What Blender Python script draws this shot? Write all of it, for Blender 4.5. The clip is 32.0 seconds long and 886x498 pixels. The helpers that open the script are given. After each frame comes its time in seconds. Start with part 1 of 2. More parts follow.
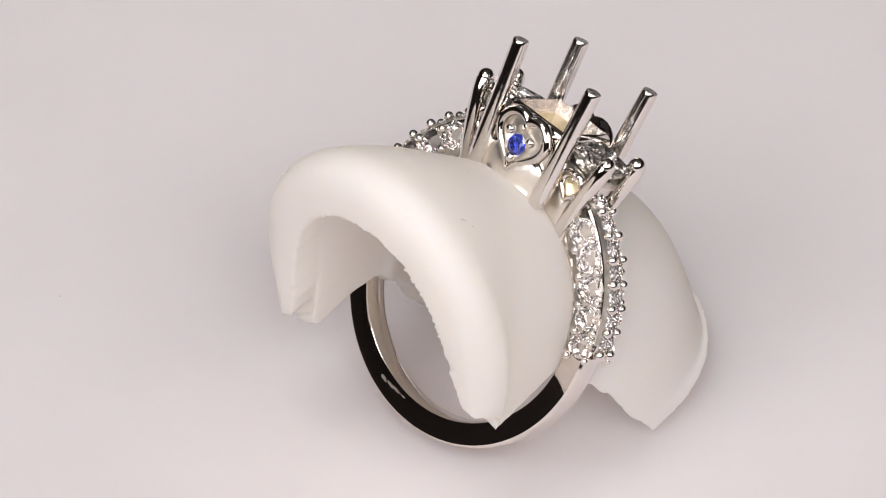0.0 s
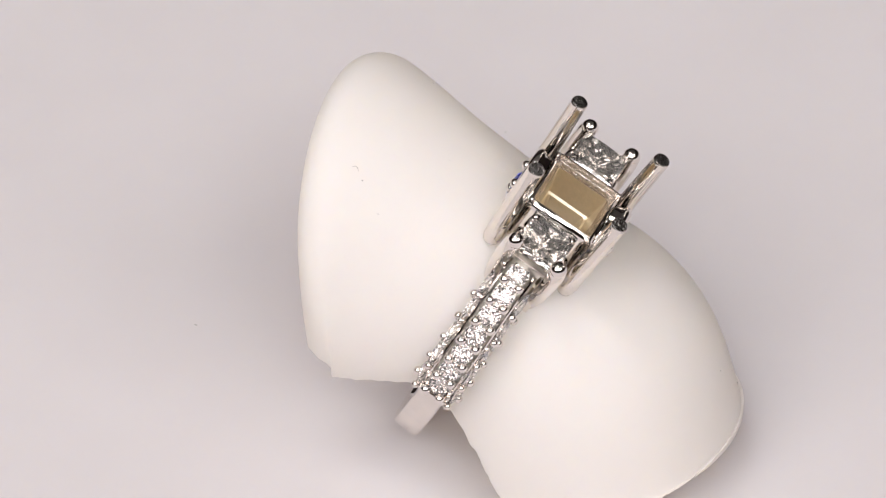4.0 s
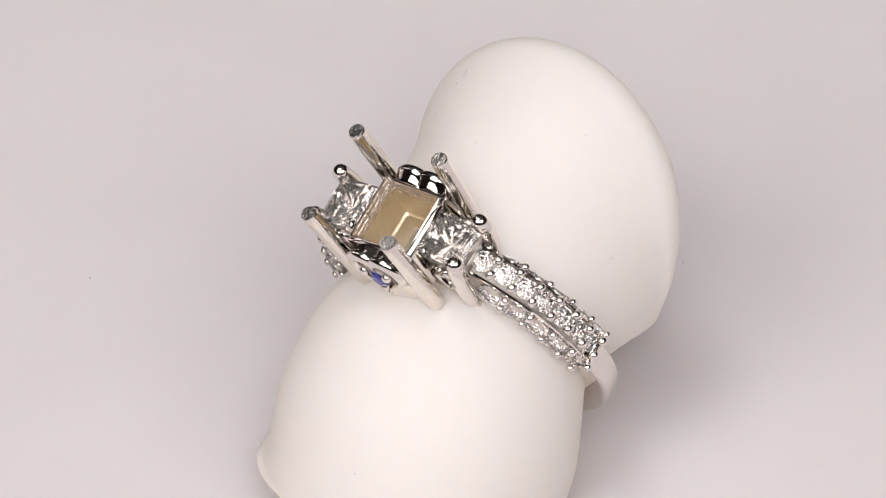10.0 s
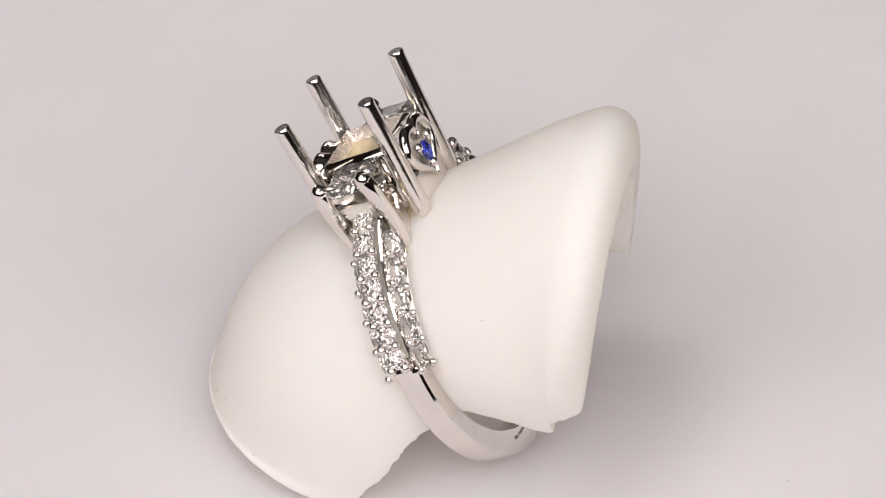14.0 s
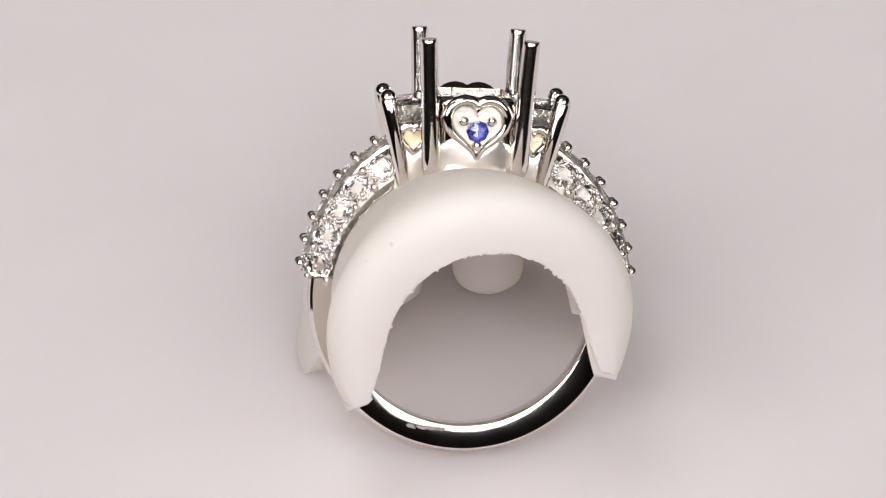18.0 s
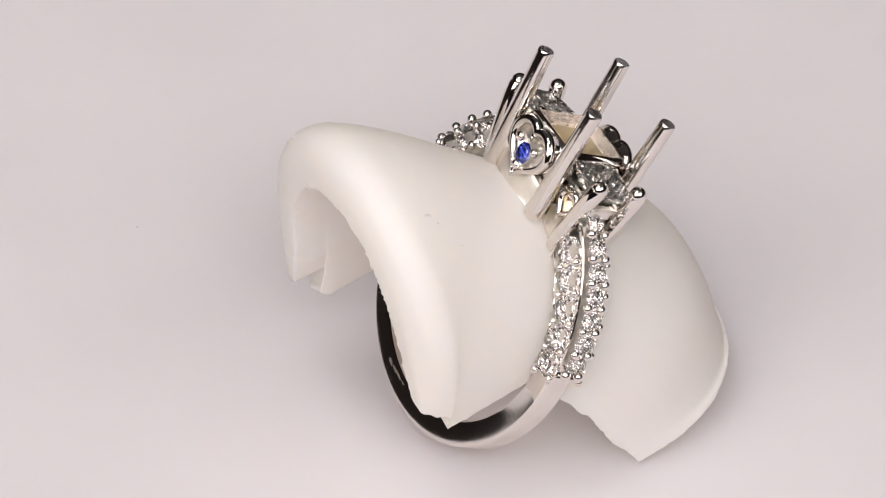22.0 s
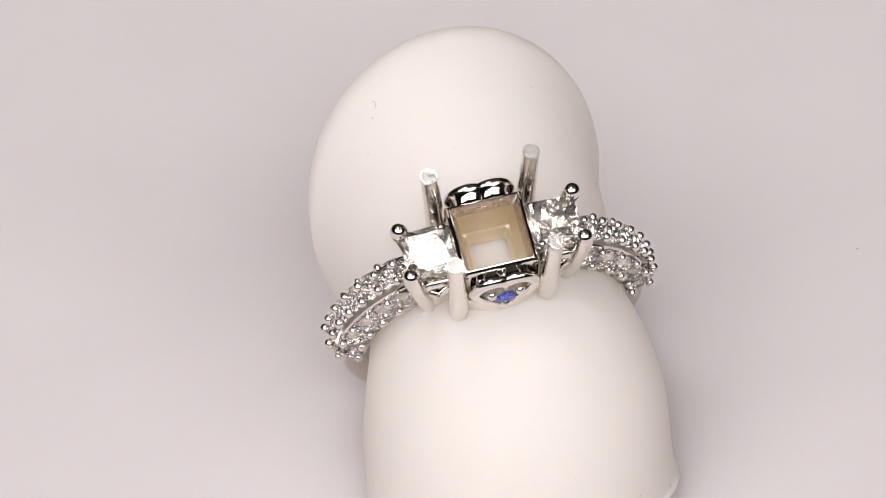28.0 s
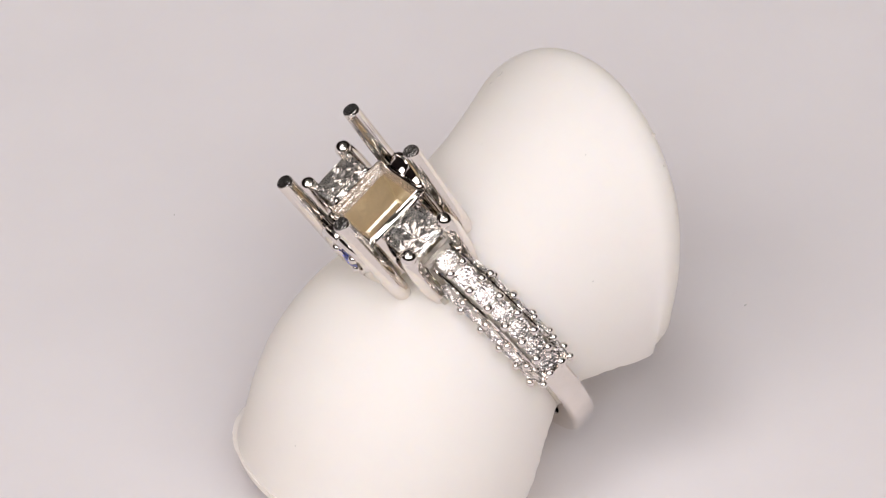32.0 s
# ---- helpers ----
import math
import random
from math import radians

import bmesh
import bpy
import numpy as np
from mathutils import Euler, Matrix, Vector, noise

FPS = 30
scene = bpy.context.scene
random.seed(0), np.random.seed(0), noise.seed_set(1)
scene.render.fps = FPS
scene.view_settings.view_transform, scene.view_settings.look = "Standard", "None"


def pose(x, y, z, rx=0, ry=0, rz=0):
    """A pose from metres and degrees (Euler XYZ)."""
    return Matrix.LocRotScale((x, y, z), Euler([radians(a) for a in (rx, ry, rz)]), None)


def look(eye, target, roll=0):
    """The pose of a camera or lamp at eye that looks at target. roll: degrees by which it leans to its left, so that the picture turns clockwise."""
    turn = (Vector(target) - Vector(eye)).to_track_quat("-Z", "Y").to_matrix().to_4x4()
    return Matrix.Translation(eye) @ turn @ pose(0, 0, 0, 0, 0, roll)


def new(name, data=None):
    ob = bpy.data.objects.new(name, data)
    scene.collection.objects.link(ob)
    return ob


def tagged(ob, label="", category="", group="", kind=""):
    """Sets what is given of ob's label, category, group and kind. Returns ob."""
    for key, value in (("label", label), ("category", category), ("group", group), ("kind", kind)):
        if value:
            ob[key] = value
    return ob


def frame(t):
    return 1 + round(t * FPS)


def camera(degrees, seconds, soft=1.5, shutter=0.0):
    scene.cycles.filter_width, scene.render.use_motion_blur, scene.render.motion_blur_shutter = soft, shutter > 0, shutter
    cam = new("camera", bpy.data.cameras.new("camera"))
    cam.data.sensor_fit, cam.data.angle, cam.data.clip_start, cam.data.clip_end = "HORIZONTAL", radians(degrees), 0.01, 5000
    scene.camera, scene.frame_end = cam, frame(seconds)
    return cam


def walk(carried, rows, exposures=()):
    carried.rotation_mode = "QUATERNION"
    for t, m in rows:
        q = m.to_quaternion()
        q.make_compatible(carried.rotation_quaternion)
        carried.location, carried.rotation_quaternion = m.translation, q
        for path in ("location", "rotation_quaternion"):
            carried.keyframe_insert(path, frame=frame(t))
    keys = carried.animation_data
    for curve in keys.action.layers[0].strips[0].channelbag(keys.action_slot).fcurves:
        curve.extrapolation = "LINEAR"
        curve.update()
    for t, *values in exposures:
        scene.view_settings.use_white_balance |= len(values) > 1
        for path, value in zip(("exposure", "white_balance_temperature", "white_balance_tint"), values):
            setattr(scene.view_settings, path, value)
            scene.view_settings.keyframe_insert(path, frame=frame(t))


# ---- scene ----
U = 0.00234            # one unit of the ring's plan, in metres
SECONDS = 32.0

# ---- camera ----
cam = camera(7.0, SECONDS, soft=1.1)
EYE = pose(-0.00219, -0.37067, 0.30294, 52.05786, 0.87207, -0.69649)
walk(cam, [(0.0, EYE), (SECONDS, EYE)], exposures=[(0.0, 0.0), (SECONDS, 0.0)])

# ---- world and lamps ----
world = bpy.data.worlds.new("world")
world.use_nodes = True
world.node_tree.nodes["Background"].inputs[0].default_value = (0.5, 0.5, 0.5, 1)
world.node_tree.nodes["Background"].inputs[1].default_value = 0.02
scene.world = world


def softbox(name, eye, target, sx, sy, watts, colour=(1, 1, 1)):
    data = bpy.data.lights.new(name, "AREA")
    data.shape, data.size, data.size_y, data.energy, data.color = "RECTANGLE", sx, sy, watts, colour
    ob = new(name, data)
    ob.matrix_world = look(eye, target)
    return ob


softbox("lamp_overhead", (-0.13, -0.09, 0.68), (0, 0, 0), 0.26, 0.18, 1.38, (1.0, 0.95, 0.945))
softbox("lamp_front", (-0.50, -0.56, 0.70), (0, 0, 0), 0.62, 0.54, 4.4, (1.0, 0.955, 0.945))
softbox("lamp_front", (0.48, -0.58, 0.72), (0, 0, 0), 0.64, 0.54, 2.95, (1.0, 0.955, 0.945))
# centre lamp: added fill that brightens the floor inside the arch and before it
softbox("lamp_front", (0.02, -0.58, 0.52), (0, 0, 0), 0.34, 0.22, 2.85, (0.97, 0.97, 0.985))


# ---- materials ----
def material(name):
    m = bpy.data.materials.new(name)
    m.use_nodes = True
    nt = m.node_tree
    return m, nt, nt.nodes["Principled BSDF"]


def texture(nt, kind, scale, detail=4.0, rough=0.6):
    co = nt.nodes.new("ShaderNodeTexCoord")
    tx = nt.nodes.new(kind)
    tx.inputs["Scale"].default_value = scale
    if kind == "ShaderNodeTexNoise":
        tx.inputs["Detail"].default_value, tx.inputs["Roughness"].default_value = detail, rough
    nt.links.new(co.outputs["Object"], tx.inputs["Vector"])
    return tx


def ramp(nt, fac, a, b, lo=0.3, hi=0.7):
    r = nt.nodes.new("ShaderNodeValToRGB")
    r.color_ramp.elements[0].position, r.color_ramp.elements[1].position = lo, hi
    r.color_ramp.elements[0].color, r.color_ramp.elements[1].color = (*a, 1), (*b, 1)
    nt.links.new(fac, r.inputs[0])
    return r.outputs[0]


def bump(nt, bsdf, fac, strength, distance):
    b = nt.nodes.new("ShaderNodeBump")
    b.inputs["Strength"].default_value, b.inputs["Distance"].default_value = strength, distance
    nt.links.new(fac, b.inputs["Height"])
    nt.links.new(b.outputs[0], bsdf.inputs["Normal"])


def painted(name, a, b, scale, rough, spread=0.05, spec=0.5):
    m, nt, p = material(name)
    n = texture(nt, "ShaderNodeTexNoise", scale)
    nt.links.new(ramp(nt, n.outputs[0], a, b), p.inputs["Base Color"])
    r = nt.nodes.new("ShaderNodeMapRange")
    r.inputs["To Min"].default_value, r.inputs["To Max"].default_value = rough - spread, rough + spread
    nt.links.new(n.outputs[0], r.inputs[0])
    nt.links.new(r.outputs[0], p.inputs["Roughness"])
    p.inputs["Specular IOR Level"].default_value = spec
    return m, nt, p


def metal(name, colour, rough, grain=900, strength=0.15, distance=0.00001):
    m, nt, p = material(name)
    p.inputs["Metallic"].default_value = 1.0
    n = texture(nt, "ShaderNodeTexNoise", grain)
    c = tuple(v * 0.93 for v in colour)
    nt.links.new(ramp(nt, n.outputs[0], c, colour), p.inputs["Base Color"])
    r = nt.nodes.new("ShaderNodeMapRange")
    r.inputs["To Min"].default_value, r.inputs["To Max"].default_value = rough * 0.6, rough * 1.5
    nt.links.new(n.outputs[0], r.inputs[0])
    nt.links.new(r.outputs[0], p.inputs["Roughness"])
    bump(nt, p, n.outputs[0], strength, distance)
    return m


def gem(name, colour, ior, clear=1.0):
    """Cut stone: clear is the share of light that goes through rather than scatters at fine inner facets."""
    m, nt, p = material(name)
    p.inputs["Base Color"].default_value = (*colour, 1)
    p.inputs["Transmission Weight"].default_value = clear
    p.inputs["Roughness"].default_value = 0.0
    p.inputs["IOR"].default_value = ior
    return m


def glint(name, colour, scale, tilt, mirror):
    """Mirror-bright inner facets: small cells, each tilted its own way."""
    m, nt, p = material(name)
    p.inputs["Base Color"].default_value = (*colour, 1)
    p.inputs["Metallic"].default_value = mirror
    p.inputs["Roughness"].default_value = 0.10
    v = texture(nt, "ShaderNodeTexVoronoi", scale)
    cell = nt.nodes.new("ShaderNodeVectorMath")
    cell.operation = "SUBTRACT"
    cell.inputs[1].default_value = (0.5, 0.5, 0.5)
    size = nt.nodes.new("ShaderNodeVectorMath")
    size.operation = "SCALE"
    size.inputs["Scale"].default_value = tilt
    plain = nt.nodes.new("ShaderNodeBump")
    add = nt.nodes.new("ShaderNodeVectorMath")
    add.operation = "ADD"
    unit = nt.nodes.new("ShaderNodeVectorMath")
    unit.operation = "NORMALIZE"
    nt.links.new(v.outputs["Color"], cell.inputs[0])
    nt.links.new(cell.outputs[0], size.inputs[0])
    nt.links.new(size.outputs[0], add.inputs[0])
    nt.links.new(plain.outputs[0], add.inputs[1])
    nt.links.new(add.outputs[0], unit.inputs[0])
    nt.links.new(unit.outputs[0], p.inputs["Normal"])
    return m


TABLE, nt, p = painted("white_acrylic", (0.70, 0.656, 0.662), (0.725, 0.681, 0.687), 60, 0.6, 0.06, 0.2)
p.inputs["Subsurface Weight"].default_value = 1.0     # light spreads inside the acrylic
p.inputs["Subsurface Radius"].default_value = (1.0, 0.95, 0.85)
p.inputs["Subsurface Scale"].default_value = 0.012
RESIN, nt, p = painted("white_resin", (0.950, 0.893, 0.918), (0.970, 0.913, 0.938), 400, 0.5, 0.05, 0.2)
p.inputs["Subsurface Weight"].default_value = 0.5
p.inputs["Subsurface Radius"].default_value = (1.0, 0.9, 0.75)
p.inputs["Subsurface Scale"].default_value = 0.0012
through_light = nt.nodes.new("ShaderNodeBsdfTranslucent")   # thin resin lets warm light through
through_light.inputs["Color"].default_value = (1.0, 0.977, 0.85, 1)
mixed = nt.nodes.new("ShaderNodeMixShader")
mixed.inputs[0].default_value = 0.43
nt.links.new(p.outputs[0], mixed.inputs[1])
nt.links.new(through_light.outputs[0], mixed.inputs[2])
nt.links.new(mixed.outputs[0], nt.nodes["Material Output"].inputs["Surface"])
n = texture(nt, "ShaderNodeTexNoise", 1500, 3)
bump(nt, p, n.outputs[0], 0.12, 0.00003)
GOLD = metal("polished_white_gold", (0.84, 0.79, 0.745), 0.065, 700, 0.12, 0.00001)
PRONG = metal("filed_prong_gold", (0.84, 0.79, 0.745), 0.10, 3200, 0.35, 0.00002)
# CAST, HEART: tan cast gold, with yellow of light bounced in recesses put into colour
CAST = metal("cast_white_gold", (0.88, 0.78, 0.61), 0.42, 2600, 0.7, 0.00007)
HEART = metal("bounce_warmed_cast_gold", (0.86, 0.74, 0.50), 0.40, 2600, 0.6, 0.00006)
SATIN = metal("satin_white_gold", (0.92, 0.875, 0.81), 0.34, 1800, 0.4, 0.00004)
BEVEL = metal("cast_bevel", (0.80, 0.72, 0.65), 0.22, 2400, 1.0, 0.00016)
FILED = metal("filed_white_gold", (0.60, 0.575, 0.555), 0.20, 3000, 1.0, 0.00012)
DIAMOND = gem("diamond", (1.0, 0.972, 0.965), 1.8, 1.0)
MELEE = gem("small_diamond", (1.0, 0.975, 0.968), 1.5, 1.0)
SAPPHIRE = gem("sapphire", (0.065, 0.10, 0.68), 1.77, 1.0)
GLINT = glint("facet_mirror", (1.0, 0.975, 0.96), 7.0, 0.6, 0.88)
GLINT_LARGE = glint("large_facet_mirror", (1.0, 0.975, 0.945), 1.3, 0.16, 0.82)
PATCH = metal("dull_patch", (0.42, 0.37, 0.33), 0.5, 5200, 0.9, 0.00006)
DUST, nt, p = painted("dust", (0.46, 0.43, 0.41), (0.6, 0.57, 0.55), 900, 0.8)
CEILING, nt, p = painted("white_plaster", (0.72, 0.71, 0.70), (0.78, 0.77, 0.76), 3, 0.8)
WALL, nt, p = painted("grey_plaster", (0.085, 0.066, 0.06), (0.11, 0.088, 0.08), 3, 0.8)


# ---- mesh helpers ----
def mesh_of(name, bm, mat, smooth=True, sharp=40):
    bmesh.ops.recalc_face_normals(bm, faces=bm.faces)
    me = bpy.data.meshes.new(name)
    bm.to_mesh(me)
    bm.free()
    me.materials.append(mat)
    if smooth:
        me.polygons.foreach_set("use_smooth", [True] * len(me.polygons))
        me.set_sharp_from_angle(angle=radians(sharp))
    return me


def part(name, bm, mat, parent, label="", smooth=True, sharp=40):
    ob = new(name, mesh_of(name, bm, mat, smooth, sharp))
    ob.parent = parent
    if label:
        tagged(ob, label)
    return ob


def placed(name, me, parent, m):
    ob = new(name, me)
    ob.parent = parent
    ob.matrix_basis = m
    return ob


def skin(bm, loops, closed=False, caps=True, ring=True):
    """Quads between successive loops of points, in plan units."""
    rows = [[bm.verts.new(Vector(q) * U) for q in loop] for loop in loops]
    n = len(rows[0])
    pairs = list(zip(rows, rows[1:])) + ([(rows[-1], rows[0])] if closed else [])
    for a, b in pairs:
        for i in range(n if ring else n - 1):
            j = (i + 1) % n
            bm.faces.new((a[i], a[j], b[j], b[i]))
    if caps and not closed and ring:
        bm.faces.new(rows[0])
        bm.faces.new(list(reversed(rows[-1])))
    return rows


def tube(bm, pts, radii, sides=14, closed=False, flat=1.0, out=None):
    """A round bar along pts; flat squeezes it across the direction out."""
    pts = [Vector(q) for q in pts]
    n = len(pts)
    if not isinstance(radii, (list, tuple)):
        radii = [radii] * n
    loops, side = [], None
    for i, q in enumerate(pts):
        a = pts[(i - 1) % n] if closed or i else q
        b = pts[(i + 1) % n] if closed or i < n - 1 else q
        d = (b - a).normalized()
        ref = Vector(out) if out else (side or Vector((0.3, 0.9, 0.31)))
        side = (ref - d * ref.dot(d)).normalized()
        up = d.cross(side)
        loops.append([q + side * (math.cos(k * math.tau / sides) * radii[i] * flat) + up * (math.sin(k * math.tau / sides) * radii[i]) for k in range(sides)])
    skin(bm, loops, closed=closed)


def ball(bm, centre, r, squash=1.0, axis=(0, 0, 1)):
    q = Vector((0, 0, 1)).rotation_difference(Vector(axis)).to_matrix().to_4x4()
    m = Matrix.Translation(Vector(centre) * U) @ q @ Matrix.Diagonal((r * U, r * U, r * U * squash, 1))
    bmesh.ops.create_uvsphere(bm, u_segments=12, v_segments=8, radius=1, matrix=m)


def glide(rows, s):
    """Smooth values between rows of (s, a, b, ...)."""
    i = max(0, min(len(rows) - 2, sum(1 for r in rows[1:-1] if r[0] <= s)))
    p0, p1, p2, p3 = rows[max(i - 1, 0)], rows[i], rows[i + 1], rows[min(i + 2, len(rows) - 1)]
    h = p2[0] - p1[0]
    t = (s - p1[0]) / h
    out = []
    for k in range(1, len(p1)):
        m1 = (p2[k] - p0[k]) / (p2[0] - p0[0]) * h
        m2 = (p3[k] - p1[k]) / (p3[0] - p1[0]) * h
        out.append((2 * t**3 - 3 * t**2 + 1) * p1[k] + (t**3 - 2 * t**2 + t) * m1 + (3 * t**2 - 2 * t**3) * p2[k] + (t**3 - t**2) * m2)
    return out


# ---- setting: room, turntable ----
def box_mesh(bm, x0, y0, z0, x1, y1, z1):
    m = Matrix.Translation(((x0 + x1) / 2, (y0 + y1) / 2, (z0 + z1) / 2)) @ Matrix.Diagonal((x1 - x0, y1 - y0, z1 - z0, 1))
    bmesh.ops.create_cube(bm, size=1, matrix=m)


def build_room():
    h = 1.6
    for name, b in (("floor", (-h, -h, -0.08, h, h, -0.02)), ("ceiling", (-h, -h, 1.7, h, h, 1.75)),
                    ("wall_north", (-h, h, -0.02, h, h + 0.1, 1.7)), ("wall_south", (-h, -h - 0.1, -0.02, h, -h, 1.7)),
                    ("wall_east", (h, -h, -0.02, h + 0.1, h, 1.7)), ("wall_west", (-h - 0.1, -h, -0.02, -h, h, 1.7))):
        bm = bmesh.new()
        box_mesh(bm, *b)
        tagged(new(name, mesh_of(name, bm, CEILING if name == "ceiling" else WALL, False)), ("plain white studio " if name == "ceiling" else "plain dark brown studio ") + name.split("_")[0], name.split("_")[0], kind="structure")


def build_turntable():
    bm = bmesh.new()
    top = -0.0001
    prof = [(0.30, -0.02), (0.302, -0.002), (0.30, top)]
    loops = [[(r / U * math.cos(k * math.tau / 96), r / U * math.sin(k * math.tau / 96), z / U) for k in range(96)] for r, z in prof]
    skin(bm, loops)
    ob = new("turntable", mesh_of("turntable", bm, TABLE, True, 30))
    rng = random.Random(5)
    for x, y in ((-0.0165, -0.0135), (0.0232, -0.0195), (-0.028, 0.014)):
        bm = bmesh.new()
        a = rng.uniform(0, 6.28)
        tube(bm, [((x + math.cos(a) * t) / U, (y + math.sin(a) * t) / U, (top + 0.00002) / U) for t in (0, 0.0001, 0.0002)], [0.012, 0.02, 0.012], 6)
        part("speck", bm, DUST, ob)
    return tagged(ob, "smooth white round turntable top under the ring", "turntable", kind="structure")


# ---- the ring stand: a thick white arch, flared at both ends ----
STAND = [  # s, centre y, centre z, lean, half width, height, undercut, thickness
    (-1.0, -3.89, -0.115, -34.1, 4.307, 5.044, 25.0, 1.62),
    (-0.5, -2.83, -0.671, -10.8, 3.981, 4.835, 22.5, 1.15),
    (-0.2, -0.70, 0.11, -7.0, 3.74, 3.63, 18.5, 0.80),
    (0.0, -0.014, -0.025, -2.0, 3.54, 3.541, 17.5, 0.72),
    (0.25, 1.426, -0.145, 12.6, 3.959, 4.093, 17.2, 0.78),
    (0.5, 2.639, -0.566, 34.8, 4.204, 4.352, 16.9, 0.85),
    (0.75, 3.707, -1.562, 56.4, 4.263, 4.489, 13.4, 0.75),
    (1.0, 4.499, -2.052, 45.7, 4.293, 4.189, 9.3, 0.55),
]


def stand_point(s, f, depth, push=0.0, trim=0.0):
    """f from 0 to 1 runs over the arch from one foot to the other; depth goes in from the outer skin, push goes out of the front face, trim shortens the feet by so many degrees."""
    cy, cz, lean, a, b, under, th = glide(STAND, s)
    under -= 2.5 * push + trim
    ang = radians(-under + f * (180 + 2 * under))
    depth *= 1 - 0.5 * abs(2 * f - 1) ** 8
    flare = 0.11 * max(0.0, (s - 0.84) / 0.16) ** 2      # thin lip that turns outwards at the closed end
    a, b = a + flare, b + flare * 0.6
    x = (a - depth) * math.cos(ang)
    h = (b - depth) * math.sin(ang)
    c, k = math.cos(radians(lean)), math.sin(radians(lean))
    x += max(0.0, s) ** 2 * max(0.0, math.cos(ang)) * (0.07 + 0.36 * max(0.0, math.sin(ang)))     # the closed end is a little wider on one side
    return Vector((x, cy + h * k - push * c, cz + h * c + push * k))


def build_stand(base):
    stand = new("ring_stand")
    stand.matrix_basis = base
    bm = bmesh.new()
    nf, ns = 220, 64
    rng = random.Random(3)

    def chips(k):
        """Uneven cut: long waves with short chips on them."""
        return noise.noise((k * 0.11, 3.1, 0.5)) * 0.6 + noise.noise((k * 0.47, 7.7, 1.5)) * 0.5 + rng.uniform(-0.25, 0.25)

    def loop(s, depth, push=0.0, rough=0.0, teeth=False, trim=0.0):
        pts = []
        for i in range(nf + 1):
            q = stand_point(s, i / nf, depth, push, trim)
            if rough:
                q += Vector((chips(i), chips(i + 300), chips(i + 600))) * rough
            if teeth and rng.random() < (0.30 if 0.12 < i / nf < 0.36 else 0.07):     # crumbs left along the cut
                q += (stand_point(s, i / nf, depth + 0.1, push) - q).normalized() * rng.uniform(0.03, 0.10)
            pts.append(q)
        return pts

    lip, roll = 0.98, 1.35
    th = STAND[0][7]
    outer = [loop(-1.0, roll * (1 - math.cos(a) ** 0.7), lip * math.sin(a) ** 0.7) for a in (radians(82 - 8.2 * k) for k in range(10))]
    outer += [loop(-1 + 2 * k / ns, 0.0) for k in range(ns + 1)]
    outer[-1] = loop(1.0, 0.03, 0.0, 0.03)
    inner = [loop(-1 + 2 * k / ns, glide(STAND, -1 + 2 * k / ns)[6], trim=2.4 * max(0.0, 0.5 - 2 * k / ns) / 0.5) for k in range(ns, -1, -1)]
    face = [loop(-1.0, th, lip * 0.9), loop(-1.0, th - 0.05, lip * 0.985, 0.06, True), loop(-1.0, th - 0.14, lip * 0.99)]
    rows = outer + inner + face
    ease = [max(0.0, min(1.0, (abs(2 * i / nf - 1) - 0.55) / 0.35)) for i in range(nf + 1)]
    for turn in range(26):    # soften the turn from the skin into the rolled lip, most of all towards the feet
        rows[2:34] = [[b + (a + c - b * 2) / 4 * (1.0 if turn < 4 and r < 24 else e) for a, b, c, e in zip(rows[r - 1], rows[r], rows[r + 1], ease)] for r in range(2, 34)]
    # ragged feet
    for r, row in enumerate(rows):
        for side, step in ((0, 1), (nf, -1)):
            for k in range(3):
                q = row[side + step * k]
                q += (row[side] - row[side + step * 4]).normalized() * chips(r + side * 7) * (0.13, 0.07, 0.03)[k]
    skin(bm, rows, closed=True, ring=False)
    v = list(bm.verts)
    no, ni = len(outer), len(inner)
    for side in (0, nf):
        edge = [v[r * (nf + 1) + side] for r in range(len(rows))]
        lo, hi = edge[9:no], list(reversed(edge[no:no + ni]))
        for a, b, c, d in zip(lo, lo[1:], hi[1:], hi):
            bm.faces.new((a, b, c, d))
        bm.faces.new(edge[:10] + [edge[no + ni - 1]] + edge[no + ni:])
    part("arch", bm, RESIN, stand, sharp=65)
    for x, y in ((1.45, 6.30), (-1.45, 6.30)):     # two round posts under the closed end
        bm = bmesh.new()
        up = Vector((0, -0.4796, 0.8775))
        foot = Vector((x, y, -1.152))
        tube(bm, [foot + up * h for h in (0.42, 0.44, 0.50, 0.60, 0.75, 1.0, 1.6, 2.2)], [0.45, 0.68, 0.86, 0.96, 1.01, 1.03, 1.04, 1.04], 36)
        part("post", bm, RESIN, stand)
    rng = random.Random(8)
    for f, push, size in ((0.66, 0.62, 0.06), (0.71, 0.50, 0.04)):     # burrs left on the rolled lip
        bm = bmesh.new()
        depth = 1.35 * (1 - math.cos(math.asin((push / lip) ** (1 / 0.7))) ** 0.7)
        ball(bm, stand_point(-1.0, f, depth + 0.02, push), size, 0.6, (0.4, -0.8, 0.3))
        for v in bm.verts:
            v.co += Vector((rng.uniform(-1, 1), rng.uniform(-1, 1), rng.uniform(-1, 1))) * size * U * 0.25
        part("burr", bm, RESIN, stand)
    build_dust(stand)
    return tagged(stand, "satin white resin arched ring stand with rough-cut edges", "ring stand")


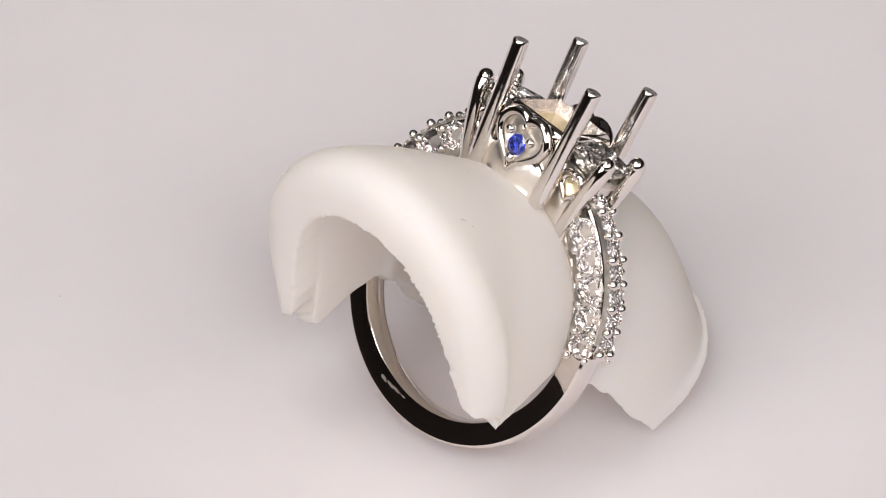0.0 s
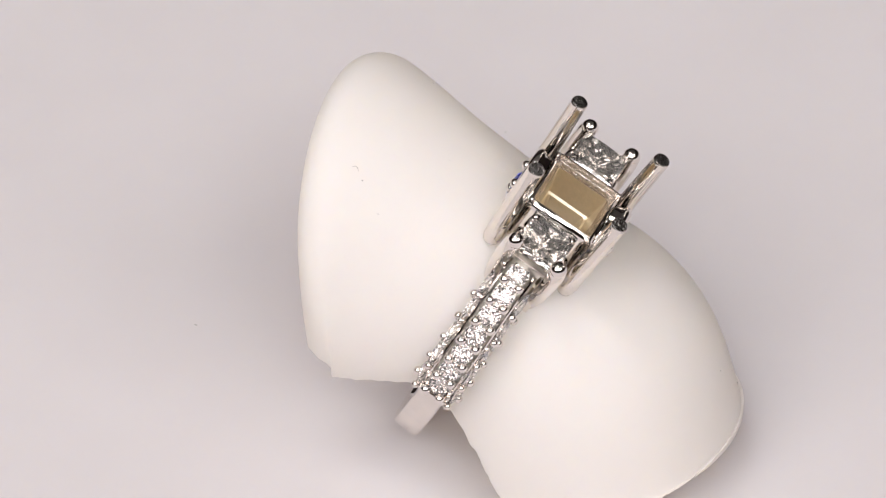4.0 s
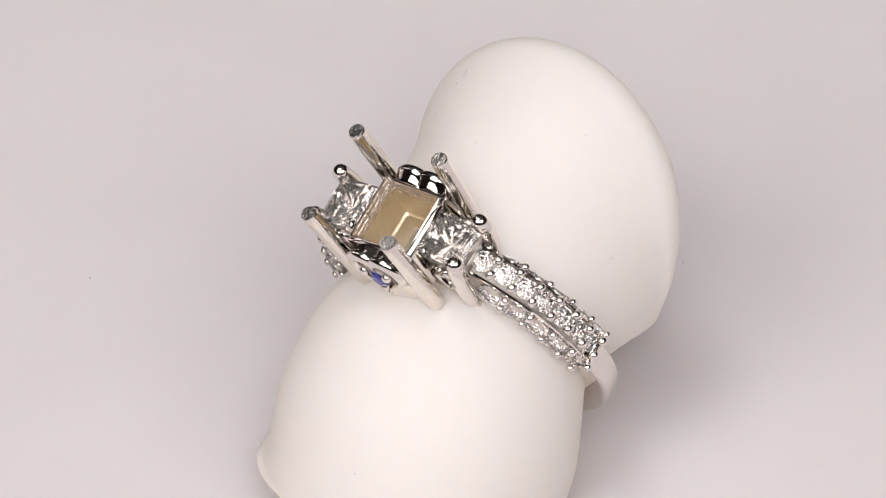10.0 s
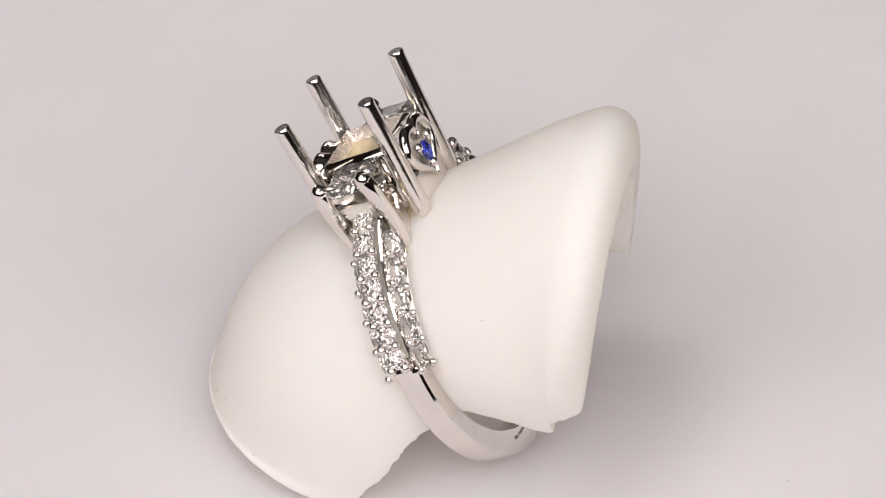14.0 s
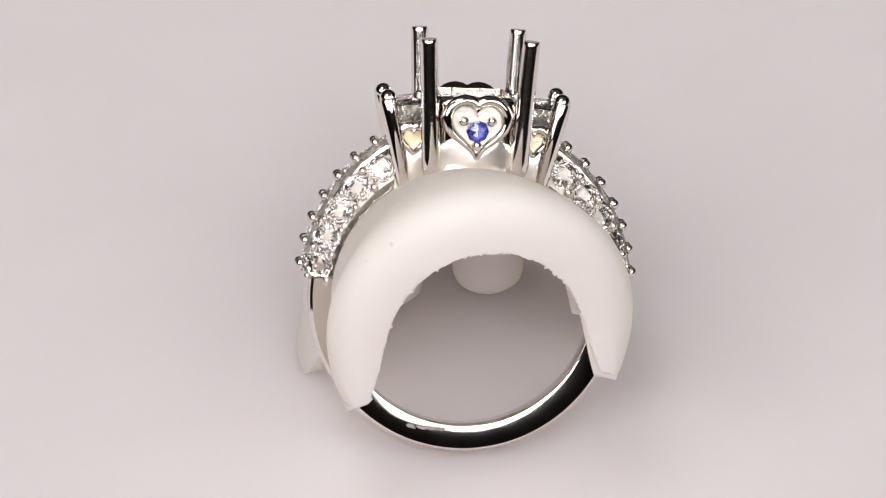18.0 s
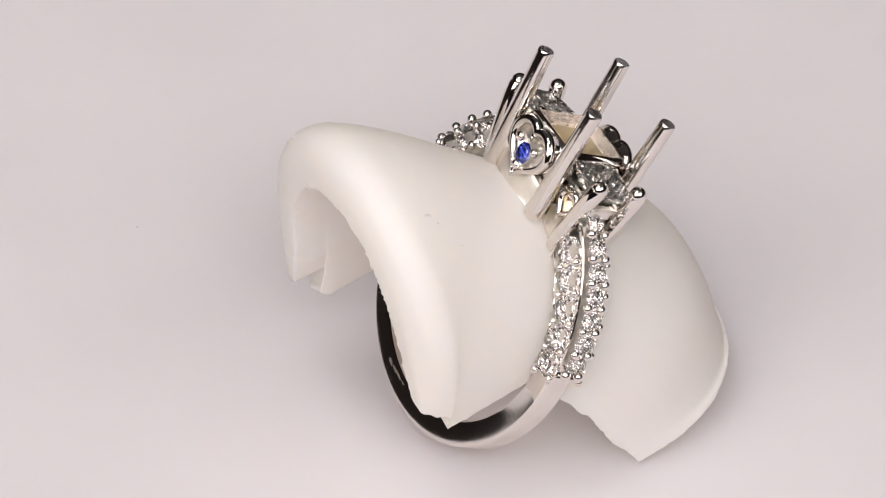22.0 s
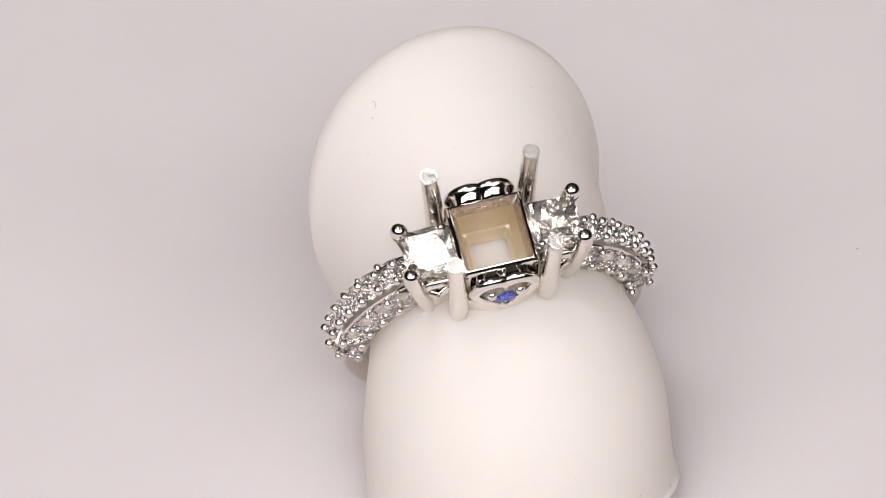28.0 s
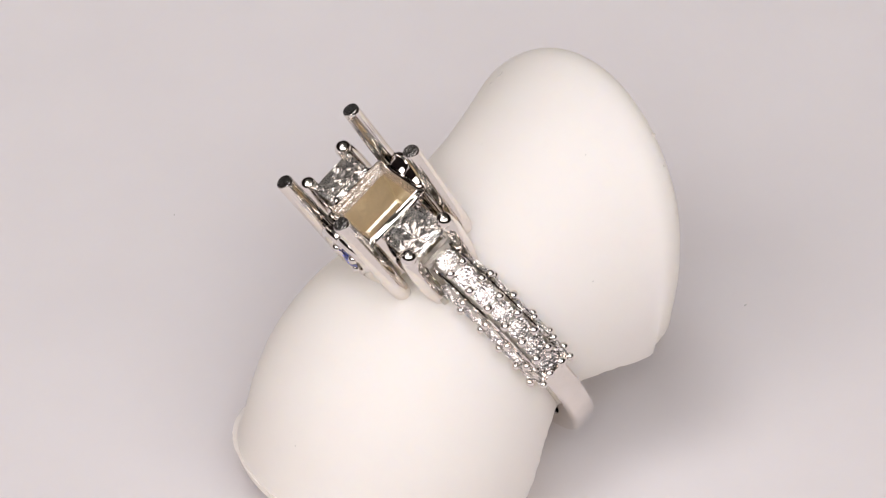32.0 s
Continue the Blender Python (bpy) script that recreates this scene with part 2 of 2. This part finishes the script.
def build_dust(stand):
    """Fibres and specks that lie on the outer skin: s, f, length, bend, thickness."""
    for s, f, depth, push, length, bend, thick in (
            (-1.0, 0.53, 0.52, 0.80, 0.20, 0.03, 0.008), (-0.83, 0.34, 0, 0, 0.22, 0.09, 0.009), (-0.77, 0.33, 0, 0, 0.07, 0.02, 0.009), (-0.62, 0.30, 0, 0, 0.04, 0, 0.008),
            (-0.45, 0.45, 0, 0, 0.03, 0, 0.009), (-0.40, 0.78, 0, 0, 0.04, 0, 0.010), (0.72, 0.62, 0, 0, 0.08, 0.03, 0.012), (0.70, 0.66, 0, 0, 0.05, 0, 0.010),
            (0.86, 0.30, 0, 0, 0.11, 0.04, 0.011), (0.84, 0.78, 0, 0, 0.09, 0.03, 0.011), (0.60, 0.52, 0, 0, 0.03, 0, 0.010), (-0.70, 0.62, 0, 0, 0.04, 0, 0.009)):
        depth -= 0.006
        bm = bmesh.new()
        o = stand_point(s, f, depth, push)
        a = (stand_point(s, f + 0.02, depth, push) - o).normalized() if push else (stand_point(s + 0.02, f, depth) - o).normalized()
        b = (stand_point(s, f, depth - 0.02, push) - o).normalized() if push else (stand_point(s, f + 0.02, depth) - o).normalized()
        tube(bm, [o + a * (length * (t - 0.5)) + b * (bend * 4 * t * (1 - t)) for t in (0, 0.25, 0.5, 0.75, 1)], [thick * 0.6, thick, thick, thick, thick * 0.5], 6)
        part("fibre" if length > 0.07 else "speck", bm, DUST, stand)


# ---- the ring ----
def arc(r, a, y):
    return (r * math.cos(radians(a)), y, r * math.sin(radians(a)))


def build_shank(ring):
    bm = bmesh.new()
    prof = [(3.63, -0.36), (3.66, -0.44), (3.72, -0.46), (4.28, -0.46), (4.35, -0.40), (4.37, -0.30), (4.37, 0.16), (4.35, 0.26), (4.28, 0.32), (3.72, 0.32), (3.66, 0.30), (3.63, 0.22)]
    loops = [[arc(r, a, y) for r, y in prof] for a in (168 + 204 * k / 90 for k in range(91))]
    skin(bm, loops)
    shank = part("shank", bm, GOLD, ring, sharp=30)
    rng = random.Random(21)
    for a0, r0, da, dr in ((-110.5, 3.93, 2.6, 0.06), (-106.5, 3.88, 2.2, 0.05), (-102.5, 3.83, 3.0, 0.045), (-98.0, 3.81, 1.5, 0.03)):
        bm = bmesh.new()   # dull tan patch on the front face
        edge = []
        for k in range(18):
            t = k * math.tau / 18
            f = rng.uniform(0.6, 1.15)
            edge.append(arc(r0 + dr * f * math.sin(t), a0 + da * f * math.cos(t), -0.4615))
        skin(bm, [edge, [(x, y + 0.004, z) for x, y, z in edge]])
        part("patch", bm, PATCH, shank, "dull tan patch")


def shoulder_section(a):
    """Corners of the three-sided crest at the angle a: radius and half width of foot, lower edge and crest edge."""
    t = (a - 7) / 50
    top = 4.62 + 0.34 * t
    return (3.63, 0.48), (3.78, 0.63), (top, 0.415)


def fan(bm, hi, lo, shift):
    """Two triangles between each pair of neighbours of two rings of corners."""
    n = len(hi)
    for k in range(n):
        j = (k + 1) % n
        if shift:
            bm.faces.new((hi[k], lo[k], hi[j]))
            bm.faces.new((hi[j], lo[k], lo[j]))
        else:
            bm.faces.new((hi[k], lo[k], lo[j]))
            bm.faces.new((hi[k], lo[j], hi[j]))


def brilliant(seed, n=8, crown=0.17, pav=0.86, table=0.54):
    """Round cut of radius 1, a little uneven, as small stones are."""
    rng = random.Random(seed)
    bm = bmesh.new()
    def ringv(r, z, off=0.0):
        out = []
        for k in range(n):
            a = (k + off + rng.uniform(-0.06, 0.06)) * math.tau / n
            out.append(bm.verts.new((r * math.cos(a), r * math.sin(a), z + rng.uniform(-0.02, 0.02))))
        return out
    t, m, g = ringv(table, crown), ringv(0.80, crown * 0.6, 0.5), ringv(1.0, 0.03)
    top = bm.verts.new((0.02, 0.01, crown + 0.012))
    for k in range(n):
        bm.faces.new((t[k], t[(k + 1) % n], top))
    fan(bm, t, m, True)
    fan(bm, m, g[1:] + g[:1], False)
    star = ringv(0.55, -pav * 0.50, 0.5)
    for k, v in enumerate(star):
        v.co.z += 0.07 * (-1) ** k
    fan(bm, g, star, True)
    c = bm.verts.new((0.03, -0.02, -pav))
    for k in range(n):
        bm.faces.new((star[k], c, star[(k + 1) % n]))
    return bm


def princess(seed):
    """Square cut of half width 1: table, two crown steps, girdle and a pavilion of chevrons."""
    rng = random.Random(seed)
    bm = bmesh.new()
    way = []
    for x0, y0, x1, y1 in ((1, 1, -1, 1), (-1, 1, -1, -1), (-1, -1, 1, -1), (1, -1, 1, 1)):
        for k in range(4):
            way.append((x0 + (x1 - x0) * k / 4, y0 + (y1 - y0) * k / 4))
    def level(r, zc, zm, bulge=0.0):
        out = []
        for k, (x, y) in enumerate(way):
            h = (0, 0.55, 1, 0.55)[k % 4]
            w = rng.uniform(-0.02, 0.02) if abs(r - 1) > 0.01 else 0
            out.append(bm.verts.new((x * (r + bulge * h) + w, y * (r + bulge * h) - w, zc + (zm - zc) * h + w)))
        return out
    rows = [level(0.74, 0.20, 0.20), level(0.88, 0.11, 0.16, -0.02), level(1.0, 0.04, 0.04), level(1.0, -0.03, -0.03)]
    bm.faces.new(rows[0])
    for r, (a, b) in enumerate(zip(rows, rows[1:])):
        fan(bm, a, b, r % 2)
    girdle, star = rows[-1], []
    for k in range(16):    # chevrons that run from the sides down to the point
        q = (girdle[k].co + girdle[(k + 1) % 16].co) / 2
        r = 0.60 + 0.10 * (-1) ** k + rng.uniform(-0.03, 0.03)
        star.append(bm.verts.new((q.x * r, q.y * r, -0.50 - 0.14 * (-1) ** (k // 2) + rng.uniform(-0.05, 0.05))))
    fan(bm, girdle, star, True)
    c = bm.verts.new((0.02, 0.03, -1.12))
    for k in range(16):
        bm.faces.new((star[k], c, star[(k + 1) % 16]))
    return bm


def cut_stone(name, bm, body, back):
    """Clear crown over a mirror-bright pavilion, which sends the light back up."""
    me = mesh_of(name, bm, body, False)
    me.materials.append(back)
    for f in me.polygons:
        f.material_index = 1 if f.center.z < -0.035 else 0
    return me


def facing(pos, normal, along, scale):
    z = Vector(normal).normalized()
    x = (Vector(along) - z * Vector(along).dot(z)).normalized()
    m = Matrix((x, z.cross(x), z)).transposed().to_4x4()
    return Matrix.Translation(Vector(pos) * U) @ m @ Matrix.Diagonal((scale * U, scale * U, scale * U, 1))


def build_shoulder(ring, side, stone, bead):
    def at(r, a, y):
        q = arc(r, a, y)
        return (q[0] * side, q[1] - 0.09, q[2])

    def core(a):
        (r0, y0), (r1, y1), (r2, y2) = shoulder_section(a)
        half = [(r0, y0), (r1, y1 - 0.02), (r1 + 0.12, y1 - 0.30), (r2 - 0.32, y2 - 0.10), (r2 - 0.30, y2 - 0.14)]
        return [(r, -y) for r, y in half] + [(r, y) for r, y in reversed(half)]

    bm = bmesh.new()
    skin(bm, [[at(r, a, y) for r, y in core(a)] for a in (7 + 59 * k / 24 for k in range(25))])
    block = part("shoulder", bm, SATIN, ring, "white gold shoulder set with three rows of diamonds", sharp=25)
    steps = [7 + 57 * k / 28 for k in range(29)]
    for sy in (-1, 1):
        bm = bmesh.new()   # knife-edge rail along the crest
        loops = []
        for a in steps:
            r2, y2 = shoulder_section(a)[2]
            loops.append([at(r, a, sy * y) for r, y in ((r2 - 0.38, y2 - 0.05), (r2 - 0.14, y2 - 0.05), (r2 - 0.11, y2 - 0.02), (r2 - 0.13, y2 + 0.02), (r2 - 0.2, y2 + 0.04))])
        skin(bm, loops)
        part("rail", bm, GOLD, block)
        bm = bmesh.new()   # wavy lower rail beside the finger
        tube(bm, [at(3.76 + 0.03 * math.sin(radians(a * 34)), a, sy * 0.56) for a in steps], 0.035, 8)
        part("rail", bm, GOLD, block)
    bm = bmesh.new()       # end wall above the plain shank
    loops = [[at(r, a, y) for r, y in ((3.63, -0.47), (3.8, -0.60), (4.52, -0.48), (4.58, -0.40), (4.58, 0.40), (4.52, 0.48), (3.8, 0.60), (3.63, 0.47))] for a in (6.6, 7.8)]
    skin(bm, loops)
    part("end_wall", bm, GOLD, block)
    rng = random.Random(11 + side)
    def wobble():
        return Vector((rng.uniform(-0.07, 0.07), rng.uniform(-0.07, 0.07), rng.uniform(-0.07, 0.07)))
    for k in range(7):
        a = 13.8 + k * 7.97
        top = shoulder_section(a)[2][0]
        n = Vector(at(1, a, 0.09))
        along = Vector((-n.z, 0, n.x))
        placed("diamond", rng.choice(stone), block, facing(at(top - 0.01, a, 0), n + wobble(), along, 0.325))
        for y in (-0.25, 0.25):
            placed("bead", bead, block, facing(at(top + 0.04, a - 3.98, y * 0.92 + rng.uniform(-0.02, 0.02)), n, along, rng.uniform(0.14, 0.16)))
    for sy in (-1, 1):
        for k in range(5):
            a = 11.5 + k * 10.6
            (r1, y1), (r2, y2) = shoulder_section(a)[1:]
            mid = Vector(at((r1 + r2) / 2 + 0.01, a, sy * (y1 + y2) / 2))
            rad = Vector(at(1, a, 0.09))
            n = (rad * (y1 - y2) + Vector((0, sy, 0)) * (r2 - r1)).normalized()
            up = (rad * (r2 - r1) - Vector((0, sy, 0)) * (y1 - y2)).normalized()
            along = Vector((-rad.z, 0, rad.x))
            placed("diamond", rng.choice(stone), block, facing(mid + up * 0.03 + n * 0.04, n + wobble(), along, 0.425))
            for h, size in ((-0.30, 0.125), (0.27, 0.12)):
                placed("bead", bead, block, facing(Vector(at((r1 + r2) / 2, a - 5.3, sy * (y1 + y2) / 2)) + up * h + n * 0.08, n, along, size * rng.uniform(0.9, 1.1)))
    return block


def heart(t):
    """A heart of about unit half width, point down."""
    x = math.sin(t) ** 3
    y = (13 * math.cos(t) - 5 * math.cos(2 * t) - 2 * math.cos(3 * t) - math.cos(4 * t)) / 16
    return x, y + 0.1


def heart_panel(holder, cx, cz, w, h, y, band, sy, floor, n=56):
    """A rounded band round a heart-shaped opening, its floor, and the plaque below that runs down to the finger."""
    ring_pts = [Vector((w * heart(k * math.tau / n)[0], h * heart(k * math.tau / n)[1], 0)) for k in range(n)]
    area = sum(a.x * b.y - b.x * a.y for a, b in zip(ring_pts, ring_pts[1:] + ring_pts[:1]))
    outs = []
    for k in range(n):
        d = ring_pts[(k + 1) % n] - ring_pts[k - 1]
        o = Vector((d.y, -d.x, 0)).normalized() * (1 if area > 0 else -1)
        outs.append(o)
    soft = [(outs[k - 2] + outs[k - 1] + outs[k] + outs[(k + 1) % n] + outs[(k + 2) % n]).normalized() for k in range(n)]
    prof = ((-0.02, -1.2), (0.0, -0.25), (0.06, 0.0), (0.2, 0.22), (0.4, 0.34), (0.6, 0.33), (0.8, 0.2), (0.93, 0.0), (0.98, -0.2), (0.94, -0.4), (0.82, -0.6), (0.70, -0.9), (0.62, -1.25))
    bm = bmesh.new()
    loops = []
    for o, dy in prof:
        loop = []
        for q, e in zip(ring_pts, soft):
            low = max(0, min(1, (0.1 * h - q.y) / (0.8 * h)))
            reach = band * o * (1.12 if q.y > 0.3 * h else 1 - 0.55 * low)
            rise = dy if o < 0.5 or dy < -0.5 else dy * (1 - low) + 0.31 * low
            p = q + e * reach
            if abs(q.x) < 0.12 * w and q.y > 0:
                p.x = q.x
            loop.append((cx + p.x, sy * (y + rise * band), cz + p.y))
        loops.append(loop)
    skin(bm, loops, closed=True)
    part("heart_frame", bm, GOLD, holder, sharp=60)
    bm = bmesh.new()
    skin(bm, [[(cx + q.x * 1.05, sy * (y + d), cz + q.y * 1.05) for q in ring_pts] for d in (-0.32, -0.19)])
    part("heart_plate", bm, floor, holder, "satin floor of the heart")
    return cz - 0.96 * h


def plaque(holder, x0, x1, peak, tip, rise, half, low, y, sy, depth=0.22):
    """Curved wall from the finger up to the lower sides of a heart, whose point is at peak and tip."""
    bm = bmesh.new()
    loops = []
    for k in range(33):
        x = x0 + (x1 - x0) * k / 32
        z0 = math.sqrt(3.665 ** 2 - min(abs(x), 2.6) ** 2)
        d = abs(x - peak)
        edge = max(abs(x0 - peak), abs(x1 - peak))
        z1 = tip + rise * d if d < half else tip + rise * half + (low - tip - rise * half) * (d - half) / (edge - half)
        z1 = max(z0 + 0.10, z1)
        loops.append([(x, sy * (y - depth), z0), (x, sy * (y - 0.06), z0)] + [(x, sy * (y - 0.05 * (1 - f) ** 2 - 0.34 * min(1, d / edge) ** 2 * (y / 1.5) ** 4), z0 + (z1 - z0) * f) for f in (0.1, 0.3, 0.5, 0.7, 0.9)] + [(x, sy * (y - 0.03 - 0.34 * min(1, d / edge) ** 2 * (y / 1.5) ** 4), z1), (x, sy * (y - depth), z1)])
    skin(bm, loops)
    part("gallery_wall", bm, SATIN, holder, sharp=60)


def build_head(ring, stone, bead, blue):
    # square cup that would take the centre stone
    def sq(h, z, c=0.05):
        return [(h - c, h, z), (-h + c, h, z), (-h, h - c, z), (-h, -h + c, z), (-h + c, -h, z), (h - c, -h, z), (h, -h + c, z), (h, h - c, z)]
    bm = bmesh.new()
    skin(bm, [sq(1.06, 4.0), sq(1.07, 4.2), sq(1.08, 5.40), sq(1.085, 5.50), sq(1.075, 5.56), sq(1.045, 5.61), sq(1.0, 5.66), sq(0.965, 5.69), sq(0.945, 5.695)], caps=False)
    cup = part("basket", bm, GOLD, ring, "square polished white gold basket, its centre empty", sharp=50)
    bm = bmesh.new()
    skin(bm, [sq(0.945, 5.695), sq(0.925, 5.64), sq(0.915, 5.63), sq(0.875, 5.53), sq(0.865, 5.52), sq(0.80, 5.36)], caps=False)
    part("bevel", bm, BEVEL, cup, "rough cast bevel of the seat", sharp=20)
    bm = bmesh.new()
    skin(bm, [sq(0.80, 5.36, 0.02), sq(0.72, 4.86, 0.03), sq(0.66, 4.46, 0.05), sq(0.605, 4.40, 0.06), sq(0.53, 3.95, 0.09), sq(0.55, 3.78, 0.09), sq(1.06, 4.0)], caps=False)
    part("seat", bm, CAST, cup, "rough cast seat inside the basket", sharp=25)
    for sy in (-1, 1):     # walls that follow the finger and join the feet of the prongs
        plaque(cup, -1.16, 1.16, 0.0, 4.12, 0.72, 0.62, 4.30, 1.535, sy, 0.4)
    bm = bmesh.new()
    for a0 in (64, 102):
        skin(bm, [[arc(r, a0 + 2 * k, y) for r, y in ((3.64, -0.68), (3.64, 0.68), (3.80, 0.68), (3.80, -0.68))] for k in range(8)])
    part("gallery_floor", bm, CAST, cup)
    for sx, sy, tx, ty in ((-1, -1, 1.444, 1.385), (1, -1, 1.425, 1.36), (-1, 1, 1.415, 1.36), (1, 1, 1.365, 1.34)):
        bm = bmesh.new()
        foot, tip = Vector((1.21 * sx, 1.23 * sy, 3.54)), Vector((tx * sx, ty * sy, 7.34))
        ts = [0, 0.02, 0.06, 0.12, 0.3, 0.5, 0.75, 0.97, 0.988, 0.996]
        rr = [0.16, 0.23, 0.265, 0.275, 0.27, 0.255, 0.245, 0.242, 0.238, 0.222]
        tube(bm, [foot.lerp(tip, t) for t in ts], rr, 22)
        prong = part("prong", bm, PRONG, cup)
        bm = bmesh.new()
        tube(bm, [foot.lerp(tip, t) for t in (0.99, 0.997, 1.0)], [0.2, 0.215, 0.208], 22)
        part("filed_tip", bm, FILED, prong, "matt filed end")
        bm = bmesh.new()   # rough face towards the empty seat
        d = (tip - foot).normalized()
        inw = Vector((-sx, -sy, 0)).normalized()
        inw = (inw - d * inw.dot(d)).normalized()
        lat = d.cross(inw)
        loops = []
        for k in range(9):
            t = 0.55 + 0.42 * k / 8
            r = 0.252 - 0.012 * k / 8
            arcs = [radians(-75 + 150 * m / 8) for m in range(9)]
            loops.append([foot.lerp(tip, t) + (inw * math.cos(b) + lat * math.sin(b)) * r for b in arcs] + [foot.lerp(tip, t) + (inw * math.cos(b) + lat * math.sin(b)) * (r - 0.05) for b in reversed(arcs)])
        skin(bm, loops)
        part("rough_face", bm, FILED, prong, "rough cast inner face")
    for sy in (-1, 1):
        heart_panel(cup, 0.0, 4.86, 0.67, 0.74, 1.47, 0.31, sy, SATIN)
        placed("sapphire", blue, cup, facing((0, sy * 1.54, 4.82), (0, sy, 0.1), (1, 0, 0), 0.32))
        for x, z in ((-0.39, 5.10), (0.39, 5.10), (0.0, 4.42)):
            placed("bead", bead, cup, facing((x, sy * 1.55, z), (0, sy, 0), (1, 0, 0), 0.145))
    return cup


def build_side_setting(ring, side, square, bead):
    bm = bmesh.new()
    def sq(x0, x1, hy, z0, z1):
        return [(side * x0, -hy, z0), (side * x1, -hy, z1), (side * x1, hy, z1), (side * x0, hy, z0)]
    # open seat under the stone
    skin(bm, [sq(1.12, 2.26, 0.60, 4.98, 4.82), sq(1.12, 2.20, 0.58, 4.80, 4.64), sq(1.24, 2.08, 0.44, 4.78, 4.62), sq(1.20, 2.16, 0.50, 4.97, 4.81)], closed=True)
    holder = part("side_setting", bm, SATIN, ring, "small white gold setting with a square diamond", sharp=30)
    bm = bmesh.new()
    skin(bm, [sq(1.02, 1.86, 0.52, 3.62, 3.36), sq(1.04, 2.0, 0.54, 3.95, 3.85), sq(1.12, 1.9, 0.42, 4.05, 3.98)])
    part("base", bm, CAST, holder, sharp=30)
    bm = bmesh.new()       # stepped wall towards the shoulder
    steps = ((2.02, 3.4), (2.06, 4.20), (2.10, 4.40), (2.16, 4.44), (2.16, 4.60), (2.22, 4.64), (2.22, 4.80))
    skin(bm, [[(side * x, y, z) for y in (-0.44, -0.40, 0.40, 0.44)] + [(side * (x - 0.16), y, z) for y in (0.44, -0.44)] for x, z in steps])
    part("end_plate", bm, SATIN, holder, sharp=30)
    placed("square_diamond", square, holder, facing((side * 1.77, 0, 5.40), (side * 0.13, 0, 1), (1, 0, 0), 0.69))
    for sy in (-1, 1):
        bm = bmesh.new()
        pts = [Vector((side * x, sy * y, z)) for x, y, z in ((1.90, 0.66, 3.06), (2.05, 0.72, 3.8), (2.22, 0.75, 4.55), (2.36, 0.75, 5.15), (2.42, 0.71, 5.48), (2.43, 0.70, 5.60))]
        tube(bm, pts, [0.17, 0.24, 0.245, 0.25, 0.255, 0.22], 16)
        ball(bm, (side * 2.43, sy * 0.70, 5.56), 0.25)
        part("prong", bm, GOLD, holder)
        heart_panel(holder, side * 1.68, 4.42, 0.24, 0.29, 0.76, 0.27, sy, HEART, 40)
        plaque(holder, *((1.2, 2.16) if side > 0 else (-2.16, -1.2)), side * 1.68, 4.0, 0.72, 0.3, 4.05, 0.785, sy, 0.2)
        placed("bead", bead, holder, facing((side * 1.27, sy * 0.58, 5.46), (0, 0, 1), (1, 0, 0), 0.12))


def build_ring(base):
    ring = new("engagement_ring")
    ring.matrix_basis = base
    round_stone = [cut_stone("diamond", brilliant(k), MELEE, GLINT) for k in range(4)]
    blue = cut_stone("sapphire", brilliant(7, crown=0.32), SAPPHIRE, GLINT)
    square = [cut_stone("square_diamond", princess(k), DIAMOND, GLINT_LARGE) for k in range(2)]
    bm = bmesh.new()
    bmesh.ops.create_uvsphere(bm, u_segments=12, v_segments=8, radius=1)
    bead = mesh_of("bead", bm, GOLD, True, 60)
    build_shank(ring)
    for side in (-1, 1):
        build_shoulder(ring, side, round_stone, bead)
    build_head(ring, round_stone, bead, blue)
    for side in (-1, 1):
        build_side_setting(ring, side, square[(side + 1) // 2], bead)
    return tagged(ring, "white gold ring with diamond shoulders, sapphires and an empty centre", "ring")


BASE = pose(0.00029962, 0.0012382, 0.00941, -28.83854725, 6.0636543, -48.06808451)
STAND_BASE = pose(0.0002336, 0.0013589, 0.0095117, -28.139, -1.173, -43.378)
build_room()
turntable = build_turntable()
stand = build_stand(STAND_BASE)
ring = build_ring(BASE)


def motions():
    """The turntable turns clockwise, a little unevenly: seconds and degrees."""
    turns = ((0.0, -0.34), (1.0, 16.2), (2.0, 33.6), (3.0, 50.7), (4.5, 76.8), (6.0, 103.1), (7.0, 120.25), (8.0, 137.1), (9.0, 153.9), (10.0, 170.75),
             (11.0, 188.1), (12.0, 205.5), (13.0, 222.2), (14.0, 239.3), (15.5, 265.5), (16.5, 283.1), (17.0, 291.8), (17.5, 300.6), (18.0, 308.4), (18.5, 316.0), (19.0, 324.1),
             (20.0, 341.4), (21.0, 358.7), (22.0, 376.3), (23.0, 393.6), (24.0, 411.0), (25.0, 427.8), (26.5, 454.3), (27.5, 471.7), (28.0, 480.1), (29.0, 497.0), (30.0, 513.8),
             (31.0, 530.6), (32.0, 547.5))
    for thing, base in ((turntable, Matrix.Identity(4)), (stand, STAND_BASE), (ring, BASE)):
        walk(thing, [(t, pose(0, 0, 0, 0, 0, -a) @ base) for t, a in turns])


motions()
